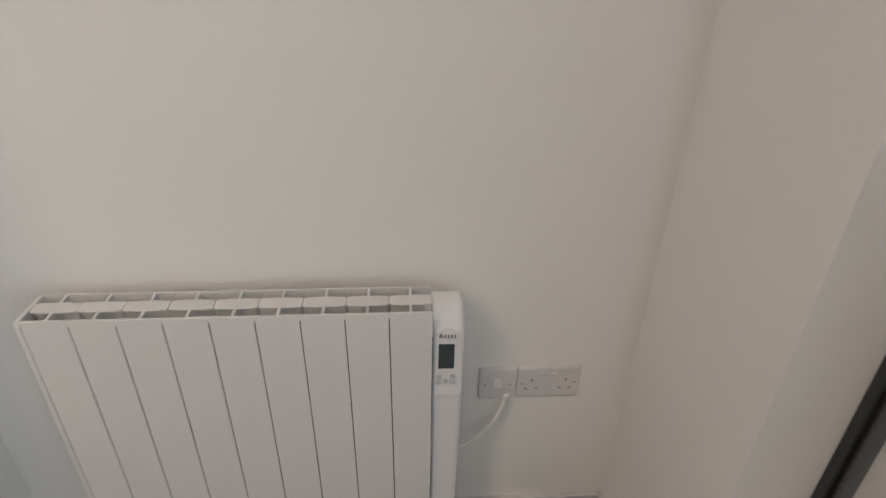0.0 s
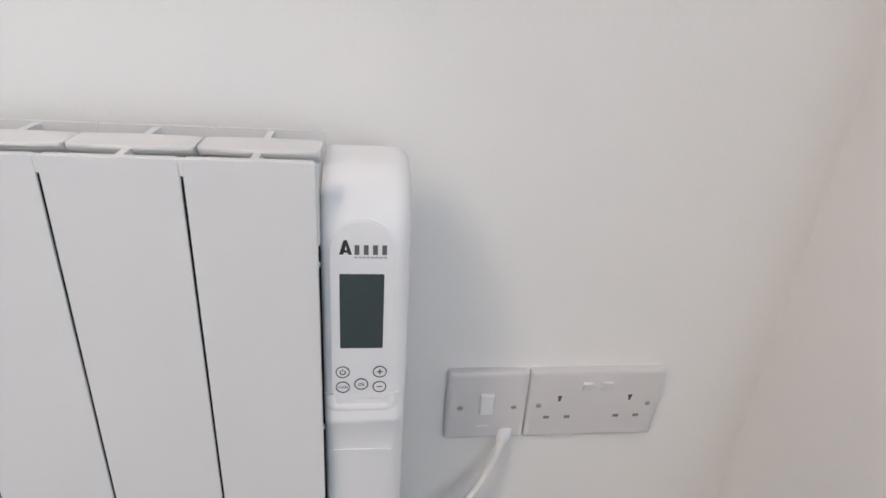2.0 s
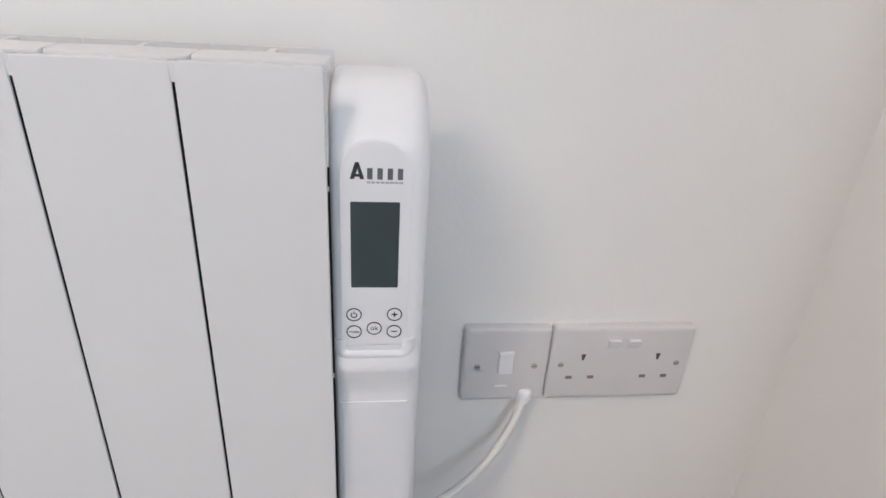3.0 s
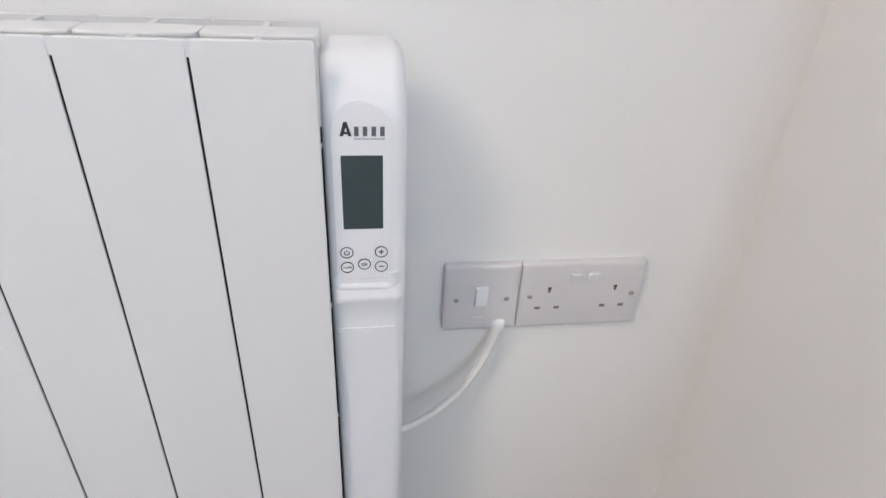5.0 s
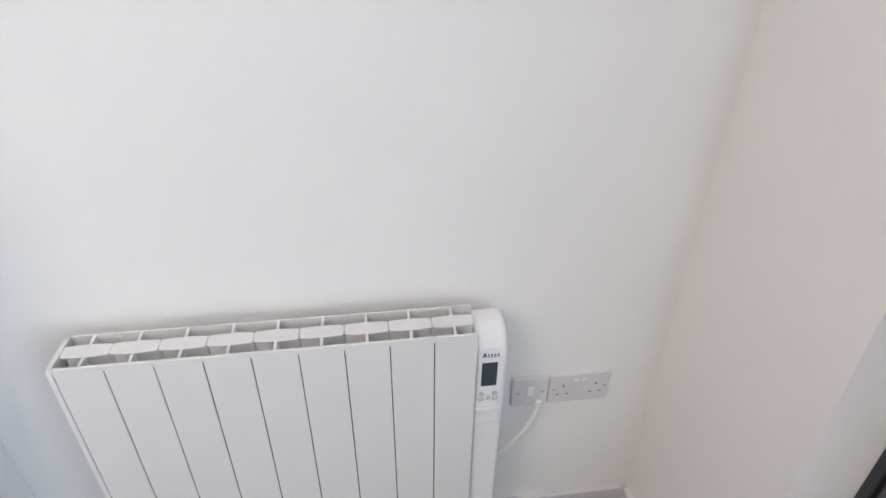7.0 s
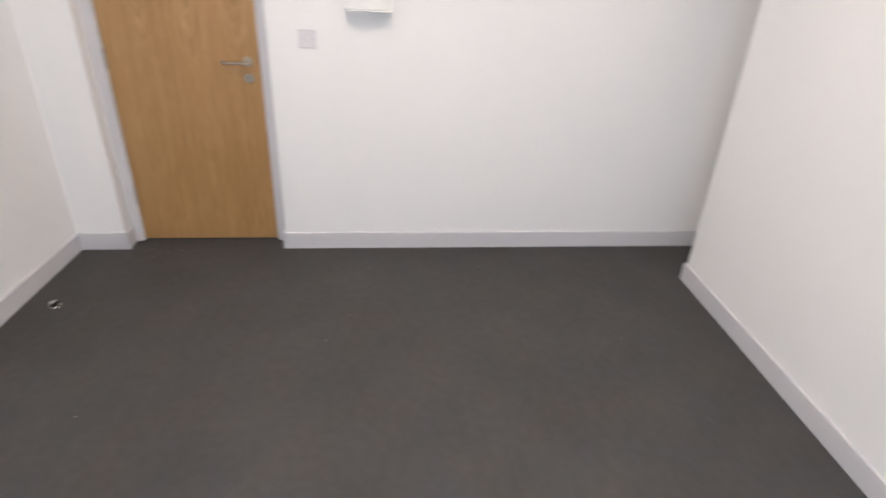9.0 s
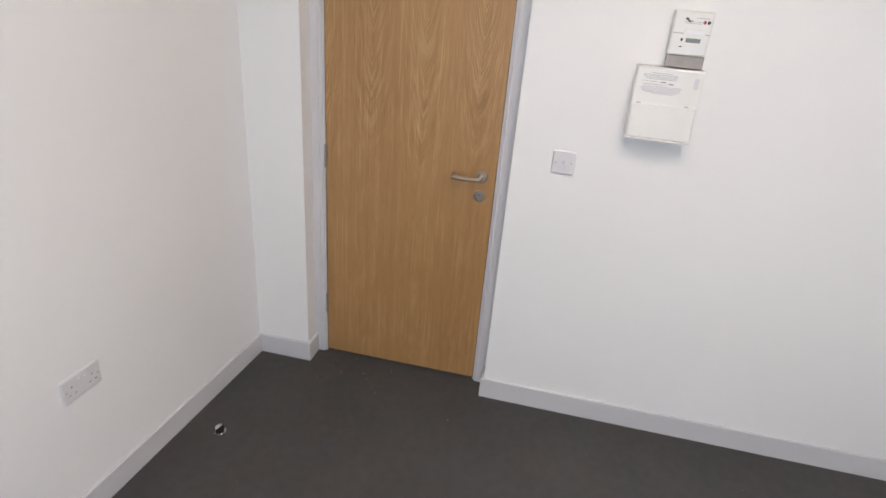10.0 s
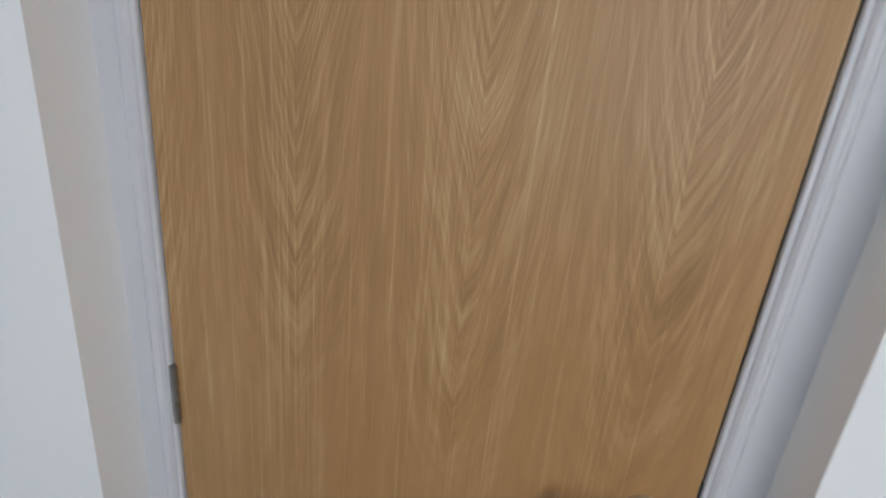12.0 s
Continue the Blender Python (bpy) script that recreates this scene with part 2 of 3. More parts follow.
def empty(name, m, label, category, group="", kind=""):
    e = new(name)
    e.empty_display_size = 0.05
    e.matrix_world = m
    return tagged(e, label, category, group, kind)


def box(bm, x0, x1, y0, y1, z0, z1, bevel=0.0, segments=2):
    vs = [bm.verts.new((x, y, z)) for x in (x0, x1) for y in (y0, y1) for z in (z0, z1)]
    fs = [bm.faces.new([vs[i] for i in q]) for q in ((0, 1, 3, 2), (4, 6, 7, 5), (0, 4, 5, 1), (2, 3, 7, 6), (0, 2, 6, 4), (1, 5, 7, 3))]
    if bevel:
        edges = {e for f in fs for e in f.edges}
        bmesh.ops.bevel(bm, geom=list(edges), offset=bevel, segments=segments, affect="EDGES", profile=0.5)
    return bm


def boxes(*rows, bevel=0.0):
    bm = bmesh.new()
    for r in rows:
        box(bm, *r, bevel=bevel)
    return bm


def rounded(w, h, r, cx=0.0, cz=0.0, n=5):
    """Outline of a rounded rectangle in x and z."""
    out = []
    for qx, qz, a0 in ((1, 1, 0), (-1, 1, 90), (-1, -1, 180), (1, -1, 270)):
        for k in range(n + 1):
            a = radians(a0 + 90 * k / n)
            out.append((cx + qx * (w / 2 - r) + r * math.cos(a), cz + qz * (h / 2 - r) + r * math.sin(a)))
    return out


def loft(bm, rings):
    """Closed solid through rings of equal length, each a list of 3D points."""
    made = [[bm.verts.new(p) for p in ring] for ring in rings]
    for a, b in zip(made, made[1:]):
        for i in range(len(a)):
            j = (i + 1) % len(a)
            bm.faces.new((a[i], a[j], b[j], b[i]))
    bm.faces.new(made[0][::-1])
    bm.faces.new(made[-1])
    return bm


def slab(w, h, y_back, y_front, r, edge=0.002, cx=0.0, cz=0.0, bm=None, dish=0.0):
    """Rounded plate that faces -y, with softened front edges."""
    bm = bm or bmesh.new()
    s = -1 if y_front < y_back else 1
    rings = [(0.0, y_back), (0.0, y_front - s * edge), (edge * 0.3, y_front - s * edge * 0.3), (edge, y_front)]
    loft(bm, [[(x, y, z) for x, z in rounded(w - 2 * i, h - 2 * i, max(r - i, 0.0004), cx, cz)] for i, y in rings])
    return bm


def disc(bm, c, axis, r, depth, n=24, edge=0.0):
    """Short cylinder from c along axis, with a softened far rim."""
    ax = Vector(axis).normalized()
    u = ax.orthogonal().normalized()
    w = ax.cross(u)
    rings = [(r, 0.0), (r, depth - edge)] + ([(r - edge, depth)] if edge else [])
    if not edge:
        rings[-1] = (r, depth)
    loft(bm, [[tuple(Vector(c) + ax * d + (u * math.cos(2 * math.pi * k / n) + w * math.sin(2 * math.pi * k / n)) * q) for k in range(n)] for q, d in rings])
    return bm


def tube(bm, path, r, n=12):
    """Round bar along a line of points."""
    pts = [Vector(p) for p in path]
    u = None
    rings = []
    for i, p in enumerate(pts):
        d = (pts[min(i + 1, len(pts) - 1)] - pts[max(i - 1, 0)]).normalized()
        u = d.orthogonal().normalized() if u is None else (u - d * u.dot(d)).normalized()
        w = d.cross(u)
        rings.append([tuple(p + (u * math.cos(2 * math.pi * k / n) + w * math.sin(2 * math.pi * k / n)) * r) for k in range(n)])
    return loft(bm, rings)


def bezier(p0, p1, p2, p3, n=14):
    a, b, c, d = (Vector(p) for p in (p0, p1, p2, p3))
    return [a * (1 - t) ** 3 + b * 3 * t * (1 - t) ** 2 + c * 3 * t * t * (1 - t) + d * t ** 3 for t in (k / n for k in range(n + 1))]


def ring_mesh(bm, cx, cz, y, r, thick, depth=0.0003, n=32):
    """Flat printed ring that faces -y."""
    rows = []
    for q, yy in ((r, y), (r, y - depth), (r - thick, y - depth), (r - thick, y)):
        rows.append([bm.verts.new((cx + q * math.cos(2 * math.pi * k / n), yy, cz + q * math.sin(2 * math.pi * k / n))) for k in range(n)])
    for a, b in zip(rows, rows[1:]):
        for k in range(n):
            bm.faces.new((a[k], a[(k + 1) % n], b[(k + 1) % n], b[k]))
    return bm


def lettering(body, size, x, y, z):
    """Printed letters that face -y, centred at x and z."""
    cu = bpy.data.curves.new("letters", "FONT")
    cu.body, cu.size, cu.extrude, cu.align_x, cu.align_y = body, size, 0.0001, "CENTER", "CENTER"
    tmp = bpy.data.objects.new("letters", cu)
    me = bpy.data.meshes.new_from_object(tmp)
    bpy.data.objects.remove(tmp)
    bm = bmesh.new()
    bm.from_mesh(me)
    bm.transform(Matrix.Translation((x, y, z)) @ Matrix.Rotation(radians(90), 4, "X"))
    bpy.data.meshes.remove(me)
    return bm


def structure(name, bm, mat, label, category):
    return tagged(finish(name, bm, mat), label, category, kind="structure")


# ---------------------------------------------------------------- plan (metres; north wall y = 0, floor z = 0)
NORTH, EAST, SOUTH, WEST, CEIL = 0.0, 0.352, -3.757, -3.710, 2.8
PIER_W, PIER_E, PIER_Y = -3.300, -1.054, -0.378
OPEN_S, OPEN_N, OPEN_H = -3.497, -2.617, 2.06
WIN_N, WIN_S, WIN_LO, WIN_HI = -0.408, -3.20, 0.45, 2.28
OUT_W, OUT_E = WEST - 0.25, EAST + 0.30
SKEW = 0.060

structure("ground", boxes((-300, 300, -300, 300, -0.35, -0.25)), PAVING, "pale concrete paving outside the building", "ground")
structure("floor", boxes((OUT_W - 1.2, OUT_E, SOUTH - 0.5, 0.2, -0.25, 0.0)), CARPET, "dark charcoal carpeted office floor with faint scuffs", "floor")
structure("ceiling", boxes((OUT_W, OUT_E, SOUTH - 0.5, 0.2, CEIL, CEIL + 0.2)), CEILING, "plain white painted ceiling", "ceiling")
structure("wall_north", boxes((OUT_W, OUT_E, 0.0, 0.2, 0.0, CEIL)), PAINT, "white painted plaster wall behind the radiator", "wall")
structure("wall_pier", boxes((PIER_W, PIER_E, PIER_Y, -0.0005, 0.0, CEIL), bevel=0.002), PAINT, "white plastered pier standing out from the wall", "wall")
def skewed(bm):
    """The south wall runs out of square: it falls back to the east."""
    for v in bm.verts:
        v.co.y -= SKEW * (v.co.x - WEST)
    return bm


structure("wall_south", skewed(boxes((OUT_W, OUT_E, SOUTH - 0.2, SOUTH, 0.0, CEIL))), PAINT, "white painted plaster wall with a double socket", "wall")
structure("wall_west", boxes((OUT_W, WEST, SOUTH, OPEN_S, 0.0, CEIL), (OUT_W, WEST, OPEN_N, 0.0, 0.0, CEIL), (OUT_W, WEST, OPEN_S, OPEN_N, OPEN_H, CEIL)), PAINT, "white painted wall with a recessed doorway", "wall")
structure("wall_east", boxes((EAST, OUT_E, WIN_N, 0.0, 0.0, CEIL), (EAST, OUT_E, SOUTH - 0.3, WIN_S, 0.0, CEIL), (EAST, OUT_E, WIN_S, WIN_N, 0.0, WIN_LO), (EAST, OUT_E, WIN_S, WIN_N, WIN_HI, CEIL)), PAINT, "white painted wall with a wide window", "wall")
# closed corridor shell, unseen, added to keep sky light out of the door gaps
structure("wall_unseen_corridor", boxes((OUT_W - 1.2, OUT_W - 1.1, SOUTH - 0.2, 0.2, 0.0, CEIL), (OUT_W - 1.1, OUT_W, SOUTH - 0.2, SOUTH - 0.1, 0.0, CEIL), (OUT_W - 1.1, OUT_W, 0.1, 0.2, 0.0, CEIL), (OUT_W - 1.2, OUT_W, SOUTH - 0.2, 0.2, CEIL, CEIL + 0.1)), PAINT, "plain white unseen wall added to close off daylight behind the door", "wall")

# skirting boards
SK, SH = 0.014, 0.100


def skirting(x0, x1, y0, y1, skew=False):
    bm = boxes((x0, x1, y0, y1, 0.0, SH))
    top = [e for e in bm.edges if all(v.co.z > SH - 1e-5 for v in e.verts)]
    bmesh.ops.bevel(bm, geom=top, offset=0.003, segments=3, affect="EDGES", profile=0.5)
    structure("baseboard", skewed(bm) if skew else bm, GLOSS, "plain white painted skirting board", "skirting board")


skirting(PIER_E + SK, EAST - SK, -SK, 0.0)
skirting(PIER_W - SK, PIER_E + SK, PIER_Y - SK, PIER_Y)
skirting(PIER_E, PIER_E + SK, PIER_Y, 0.0)
skirting(PIER_W - SK, PIER_W, PIER_Y, 0.0)
skirting(WEST + SK, PIER_W - SK, -SK, 0.0)
skirting(WEST, WEST + SK, OPEN_N - SK, 0.0)
skirting(-3.800, WEST, OPEN_N - SK, OPEN_N)
skirting(WEST, WEST + SK, SOUTH + SK, OPEN_S + SK)
skirting(-3.800, WEST, OPEN_S, OPEN_S + SK)
skirting(WEST, EAST, SOUTH, SOUTH + SK, True)
skirting(EAST - SK, EAST, SOUTH - 0.2, -SK)

# window, set back in a plastered reveal
WIN_X = EAST + 0.132
win = empty("window_1", pose(WIN_X, (WIN_N + WIN_S) / 2, WIN_LO), "wide recessed window with a dark anthracite frame and clear panes", "window", kind="structure")
half, tall = (WIN_N - WIN_S) / 2, WIN_HI - WIN_LO
FR, FD = 0.019, 0.055


def frame_bar(y0, y1, z0, z1):
    return boxes((0, FD, y0, y1, z0, z1), bevel=0.002)


for y0, y1 in ((half - FR, half), (-half, -half + FR)):
    part("window_frame", frame_bar(y0, y1, 0, tall), DARK, win)
for z0, z1 in ((0, 0.05), (tall - 0.05, tall)):
    part("window_frame", frame_bar(-half + FR, half - FR, z0, z1), DARK, win)
part("mullion", frame_bar(-0.03, 0.03, 0.05, tall - 0.05), DARK, win)
for ya, yb in ((-half + FR, -0.03), (0.03, half - FR)):
    pane = part("pane", boxes((0.008, 0.014, ya, yb, 0.05, tall - 0.05)), GLASS, win, "clear glass pane")
    pane.visible_shadow = False
    for y0, y1, z0, z1 in ((ya, ya + 0.006, 0.05, tall - 0.05), (yb - 0.006, yb, 0.05, tall - 0.05), (ya + 0.006, yb - 0.006, 0.05, 0.056), (ya + 0.006, yb - 0.006, tall - 0.056, tall - 0.05)):
        part("gasket", boxes((0.004, 0.0078, y0, y1, z0, z1)), RUBBER_AND_SHADE, win, "black glazing gasket")
part("window_sill", boxes((-0.165, -0.0025, -half + 0.001, half - 0.001, 0.001, 0.022), bevel=0.003), GLOSS, win, "white painted window board")


# ---------------------------------------------------------------- door
DOOR_S, DOOR_N = -3.438, -2.684
LEAF = pose(-3.815, (DOOR_S + DOOR_N) / 2, 0.0, 0, 0, 90)  # local x runs north, local -y faces the room
frame_ob = empty("door_frame", LEAF, "white painted timber door frame with a stepped moulding", "door frame", kind="structure")
mid_y = (DOOR_S + DOOR_N) / 2


def jamb(outer, inner, z1):
    """Upright from the wall's reveal to the leaf: a flat face, then a stepped moulding."""
    s = 1 if inner > outer else -1
    w = abs(inner - outer)
    prof = [(0, 0), (w - 0.027, 0), (w - 0.025, 0.0025), (w - 0.021, 0.0022), (w - 0.019, 0.0002), (w - 0.014, 0.0012), (w - 0.010, 0.0050), (w - 0.0085, 0.0085), (w - 0.004, 0.0090), (w - 0.0028, 0.0115), (w - 0.0028, 0.062), (w + 0.012, 0.062), (w + 0.012, 0.10), (0, 0.10)]
    bm = bmesh.new()
    loft(bm, [[(outer + s * q, -0.015 + d, z) for q, d in prof] for z in (0.0, z1)])
    return bm


part("jamb", jamb(OPEN_S - mid_y, DOOR_S - mid_y, 2.03), GLOSS, frame_ob)
part("jamb", jamb(OPEN_N - mid_y, DOOR_N - mid_y, 2.03), GLOSS, frame_ob)
part("head", boxes((OPEN_S - mid_y, OPEN_N - mid_y, -0.015, 0.085, 2.03, OPEN_H)), GLOSS, frame_ob)
hw = (DOOR_N - DOOR_S) / 2
# the plate's dark colour stands for the shaded latch recess
part("strike_plate", boxes((hw - 0.0002, hw + 0.0026, -0.001, 0.030, 0.945, 1.095)), DARK, frame_ob, "strike plate let into the frame, darkened for the shade in its recess")

# black strips put the shade of the gaps beside the leaf into colour
for x0, x1 in ((hw + 0.0004, hw + 0.0026), (-hw - 0.0026, -hw - 0.0012)):
    part("gap_shade", boxes((x0, x1, 0.004, 0.030, 0.004, 0.940), (x0, x1, 0.004, 0.030, 1.100, 2.028)), RUBBER_AND_SHADE, frame_ob, "black strip in place of the shade in the gap")

door = empty("door_1", LEAF, "closed flush door in crown-cut oak veneer with steel lever handle", "door", kind="structure")
leaf_ob = part("leaf", boxes((-hw, hw, 0.0, 0.044, 0.010, 2.026), bevel=0.0012), OAK, door, "oak veneered flush door leaf")
for z0 in (0.228, 0.975):
    bm = bmesh.new()
    hx = -hw - 0.001
    for k in range(5):
        disc(bm, (hx, -0.004, z0 + k * 0.0212), (0, 0, 1), 0.0058, 0.0204, 14)
    box(bm, hx - 0.001, hx + 0.0006, -0.003, 0.030, z0 + 0.001, z0 + 0.1045)
    part("hinge", bm, DULL, door, "satin steel butt hinge", smooth=True)

HX, HZ = -2.743 - mid_y, 1.031
bm = bmesh.new()
disc(bm, (HX, 0.0, HZ), (0, -1, 0), 0.0248, 0.009, 36, 0.0025)
rose = part("rose", bm, STEEL, door, "round satin steel rose", smooth=True)
bm = bmesh.new()
path = [(HX, -0.006, HZ), (HX, -0.030, HZ)] + bezier((HX, -0.038, HZ), (HX, -0.056, HZ), (HX - 0.003, -0.058, HZ), (HX - 0.022, -0.058, HZ), 8)
path += [(HX - 0.05, -0.058, HZ), (HX - 0.086, -0.058, HZ)] + bezier((HX - 0.096, -0.058, HZ), (HX - 0.110, -0.058, HZ), (HX - 0.113, -0.055, HZ), (HX - 0.113, -0.040, HZ), 8)
path += [(HX - 0.113, -0.014, HZ)]
tube(bm, path, 0.0082, 18)
part("lever", bm, STEEL, door, "return-to-door satin steel lever", smooth=True)
bm = bmesh.new()
CX, CZ = -2.744 - mid_y, 0.947
disc(bm, (CX, 0.0, CZ), (0, -1, 0), 0.0250, 0.009, 36, 0.0025)
esc = part("escutcheon", bm, STEEL, door, "round satin steel lock escutcheon", smooth=True)
bm = bmesh.new()
disc(bm, (CX, -0.006, CZ + 0.006), (0, -1, 0), 0.0085, 0.006, 20, 0.001)
box(bm, CX - 0.005, CX + 0.005, -0.0105, -0.006, CZ - 0.014, CZ + 0.004, 0.001)
cyl = part("lock_cylinder", bm, DULL, door, "dull metal euro cylinder", smooth=True)
part("keyway", boxes((CX - 0.0011, CX + 0.0011, -0.0128, -0.0115, CZ - 0.001, CZ + 0.012)), RUBBER_AND_SHADE, door)


# ---------------------------------------------------------------- radiator
RX, RP, RN = -0.1070, 0.0787, 9
R_TOP, R_BOT = 0.7866, 0.204
rad = empty("electric_radiator", pose(RX - RP * RN / 2, 0.0, R_BOT), "white aluminium column radiator with a side control unit", "radiator")
ox = RX - RP * RN / 2  # world x of the radiator's origin


def cap_outline(grow, y_mid=-0.0840, corner=0.0035):
    """Top of a section seen from above: a strip that swells towards its middle, with eased ends."""
    half_w = RP / 2 - 0.0007
    side = [(-half_w + corner, 0.0146), (-half_w * 0.55, 0.0160), (-half_w * 0.2, 0.0168), (half_w * 0.2, 0.0168), (half_w * 0.55, 0.0160), (half_w - corner, 0.0146)]
    ends = [(half_w - corner * 0.3, 0.0134), (half_w, 0.0112)]
    front = side + ends
    line = [(x, y_mid - max(d + grow, 0.002)) for x, d in front]
    back = [(x, y_mid + max(d * 0.94 + grow, 0.002)) for x, d in reversed(front)]
    left = [(-half_w, y_mid + max(0.0112 + grow, 0.002)), (-half_w, y_mid - max(0.0112 + grow, 0.002)), (-half_w + corner * 0.3, y_mid - max(0.0134 + grow, 0.002))]
    return line + back + [(-half_w + corner * 0.3, y_mid + max(0.0134 + grow, 0.002))] + left


def element():
    h = R_TOP - R_BOT
    bm = bmesh.new()
    loft(bm, [[(x, y, z) for x, y in cap_outline(g)] for z, g in ((h - 0.070, -0.0110), (h - 0.013, -0.0100), (h - 0.0066, -0.0012), (h - 0.0040, 0.0), (h - 0.0026, -0.0004), (h - 0.0020, -0.0014))])
    for ya, yb in ((-0.0445, -0.0700), (-0.0980, -0.1260)):
        box(bm, -0.0024, 0.0024, min(ya, yb), max(ya, yb), 0.012, h - 0.0032)
    e = finish("element", bm, POWDER)
    e.parent = rad
    w = RP - 0.0018
    bm = bmesh.new()
    rings = [(0.0, -0.1255), (0.0, -0.1301), (0.0002, -0.1306), (0.0007, -0.1308)]
    loft(bm, [[(x, y, z) for x, z in rounded(w - 2 * i, h - 2 * i, 0.0028 - i, 0, h / 2, 5)] for i, y in rings])
    part("front_panel", bm, POWDER, e)
    bm = bmesh.new()
    loft(bm, [[(x, y, z) for x, z in rounded(RP - 0.0004, h - 0.0022, 0.0022, 0, h / 2 - 0.0011, 4)] for y in (-0.0420, -0.0448)])
    part("back_panel", bm, POWDER, e)
    bm = bmesh.new()
    disc(bm, (-RP / 2 + 0.0004, -0.0840, h - 0.058), (1, 0, 0), 0.0150, RP - 0.0008, 20)
    part("header_tube", bm, POWDER, e, smooth=True)
    return e


first = element()
first.matrix_basis = Matrix.Translation((RP * (RN / 2 - 0.5), 0, 0))
for k in range(1, RN):
    o = copy_thing(first, Matrix.Translation((RP * (RN / 2 - 0.5 - k), 0, 0)))
    o.parent = rad

# black strips stand in for the shade inside the open joints
for k in range(RN):
    sx = RP * (RN / 2 - k)
    sr = sx + (0.0016 if k else 0.0003)
    ya, yb = (-0.1293, -0.1258) if k else (-0.1265, -0.1230)
    part("joint_shade", boxes((sx - (0.0016 if k else 0.0008), sr, ya, yb, 0.0, 0.5716 if k else 0.5262)), RUBBER_AND_SHADE, rad, "dark strip in place of the joint's shade")
    if k == 0:
        part("joint_cap", boxes((sx - 0.0008, sr, -0.1278, -0.1230, 0.5264, 0.5800)), POWDER, rad)
        for cz, ch in ((0.5130, 0.0025), (0.376, 0.0025), (0.251, 0.0025)):
            part("joint_clip", boxes((sx - 0.0010, sx + 0.0002, -0.1290, -0.1232, cz - ch / 2, cz + ch / 2)), POWDER, rad, "small white clip across the joint")
        continue
    part("joint_cap", boxes((sx - 0.0016, sr, -0.1303, -0.1258, 0.5718, 0.5821)), POWDER, rad)

# plain end plate on the far side, a little narrower than the sections
bm = bmesh.new()
ex = -RP * RN / 2
loft(bm, [[(x, y, z) for y, z in rounded(0.0865 - 2 * i, 0.580 - 2 * i, 0.0075, -0.0857, 0.2905, 5)] for x, i in ((ex - 0.0115, 0.0035), (ex - 0.0105, 0.0014), (ex - 0.0080, 0.0), (ex - 0.0016, 0.0))])
part("end_cap", bm, POWDER, rad, "white end plate", smooth=True)
part("joint_shade", boxes((ex - 0.0014, ex + 0.0006, -0.1285, -0.1258, 0.0, 0.5716)), RUBBER_AND_SHADE, rad, "dark strip in place of the joint's shade")
for bx in (-0.24, 0.24):
    for bz_ in (0.06, 0.43):
        part("wall_bracket", boxes((bx - 0.012, bx + 0.012, -0.0425, 0.0, bz_, bz_ + 0.065)), DULL, rad)


def side_profile(inset):
    """Outline of the control unit from the side: y, z pairs above the radiator's foot."""
    top, front, low = 0.5715 - inset, -0.1215 + inset, -0.1195 + inset
    pts = [(-0.047, 0.0 + inset), (-0.047, top)]
    pts += [(-0.060, top)]
    for k in range(9):
        a = radians(90 + 90 * k / 8)
        pts.append((front + 0.047 + 0.047 * math.cos(a), top - 0.044 + 0.044 * math.sin(a)))
    pts += [(front, 0.392), (front - 0.0004, 0.389), (front - 0.0012, 0.385), (front - 0.0025, 0.3795), (front - 0.0026, 0.3780), (front - 0.0020, 0.374), (low - 0.0010, 0.366), (low, 0.352), (low, 0.0 + inset)]
    return pts


CU_L, CU_R = RX - 0.0003 - ox, -0.0465 - ox
bm = bmesh.new()
rings = [(CU_L, 0.0040), (CU_L + 0.0010, 0.0020), (CU_L + 0.0030, 0.0007), (CU_L + 0.0065, 0.0)]
rings += [(CU_R - 0.012 + 0.012 * math.sin(radians(a)), 0.010 * (1 - math.cos(radians(a)))) for a in (0, 20, 40, 60, 75, 88)]
loft(bm, [[(x, y, z) for y, z in side_profile(i)] for x, i in rings])
ctrl = part("control_unit", bm, PLASTIC, rad, "glossy white plastic control unit", smooth=True)
part("seam", boxes((CU_L + 0.0035, CU_R - 0.009, -0.1204, -0.118, 0.3438, 0.3452), (CU_L + 0.0045, CU_R - 0.010, -0.1200, -0.118, 0.3400, 0.3438)), PLASTIC, ctrl)
fx = -0.0795 - ox
# raised face with an arched top
bm = bmesh.new()
arch = [(fx + 0.0225 * math.cos(radians(a)), 0.516 + 0.026 * math.sin(radians(a)) ** 0.8) for a in range(0, 181, 12)]
face_out = arch + [(fx - 0.0225, 0.400), (fx - 0.0205, 0.3965), (fx + 0.0205, 0.3965), (fx + 0.0225, 0.400)]
loft(bm, [[(x, -0.1205, z) for x, z in face_out], [(x, -0.1216, z) for x, z in face_out], [(fx + (x - fx) * 0.96, -0.1219, 0.462 + (z - 0.462) * 0.985) for x, z in face_out]])
part("face_plate", bm, PLASTIC, ctrl, smooth=False)
part("display", slab(0.0303, 0.0600, -0.1216, -0.1225, 0.0008, 0.0003, -0.0798 - ox, 0.6770 - R_BOT), LCD, ctrl, "blank dark grey-green display")
FY = -0.1219
# maker's mark as plain shapes: a bold wedge, five letter-sized bars and a thin line
lx, lz = -0.0950 - ox, 0.7215 - R_BOT
bm = bmesh.new()
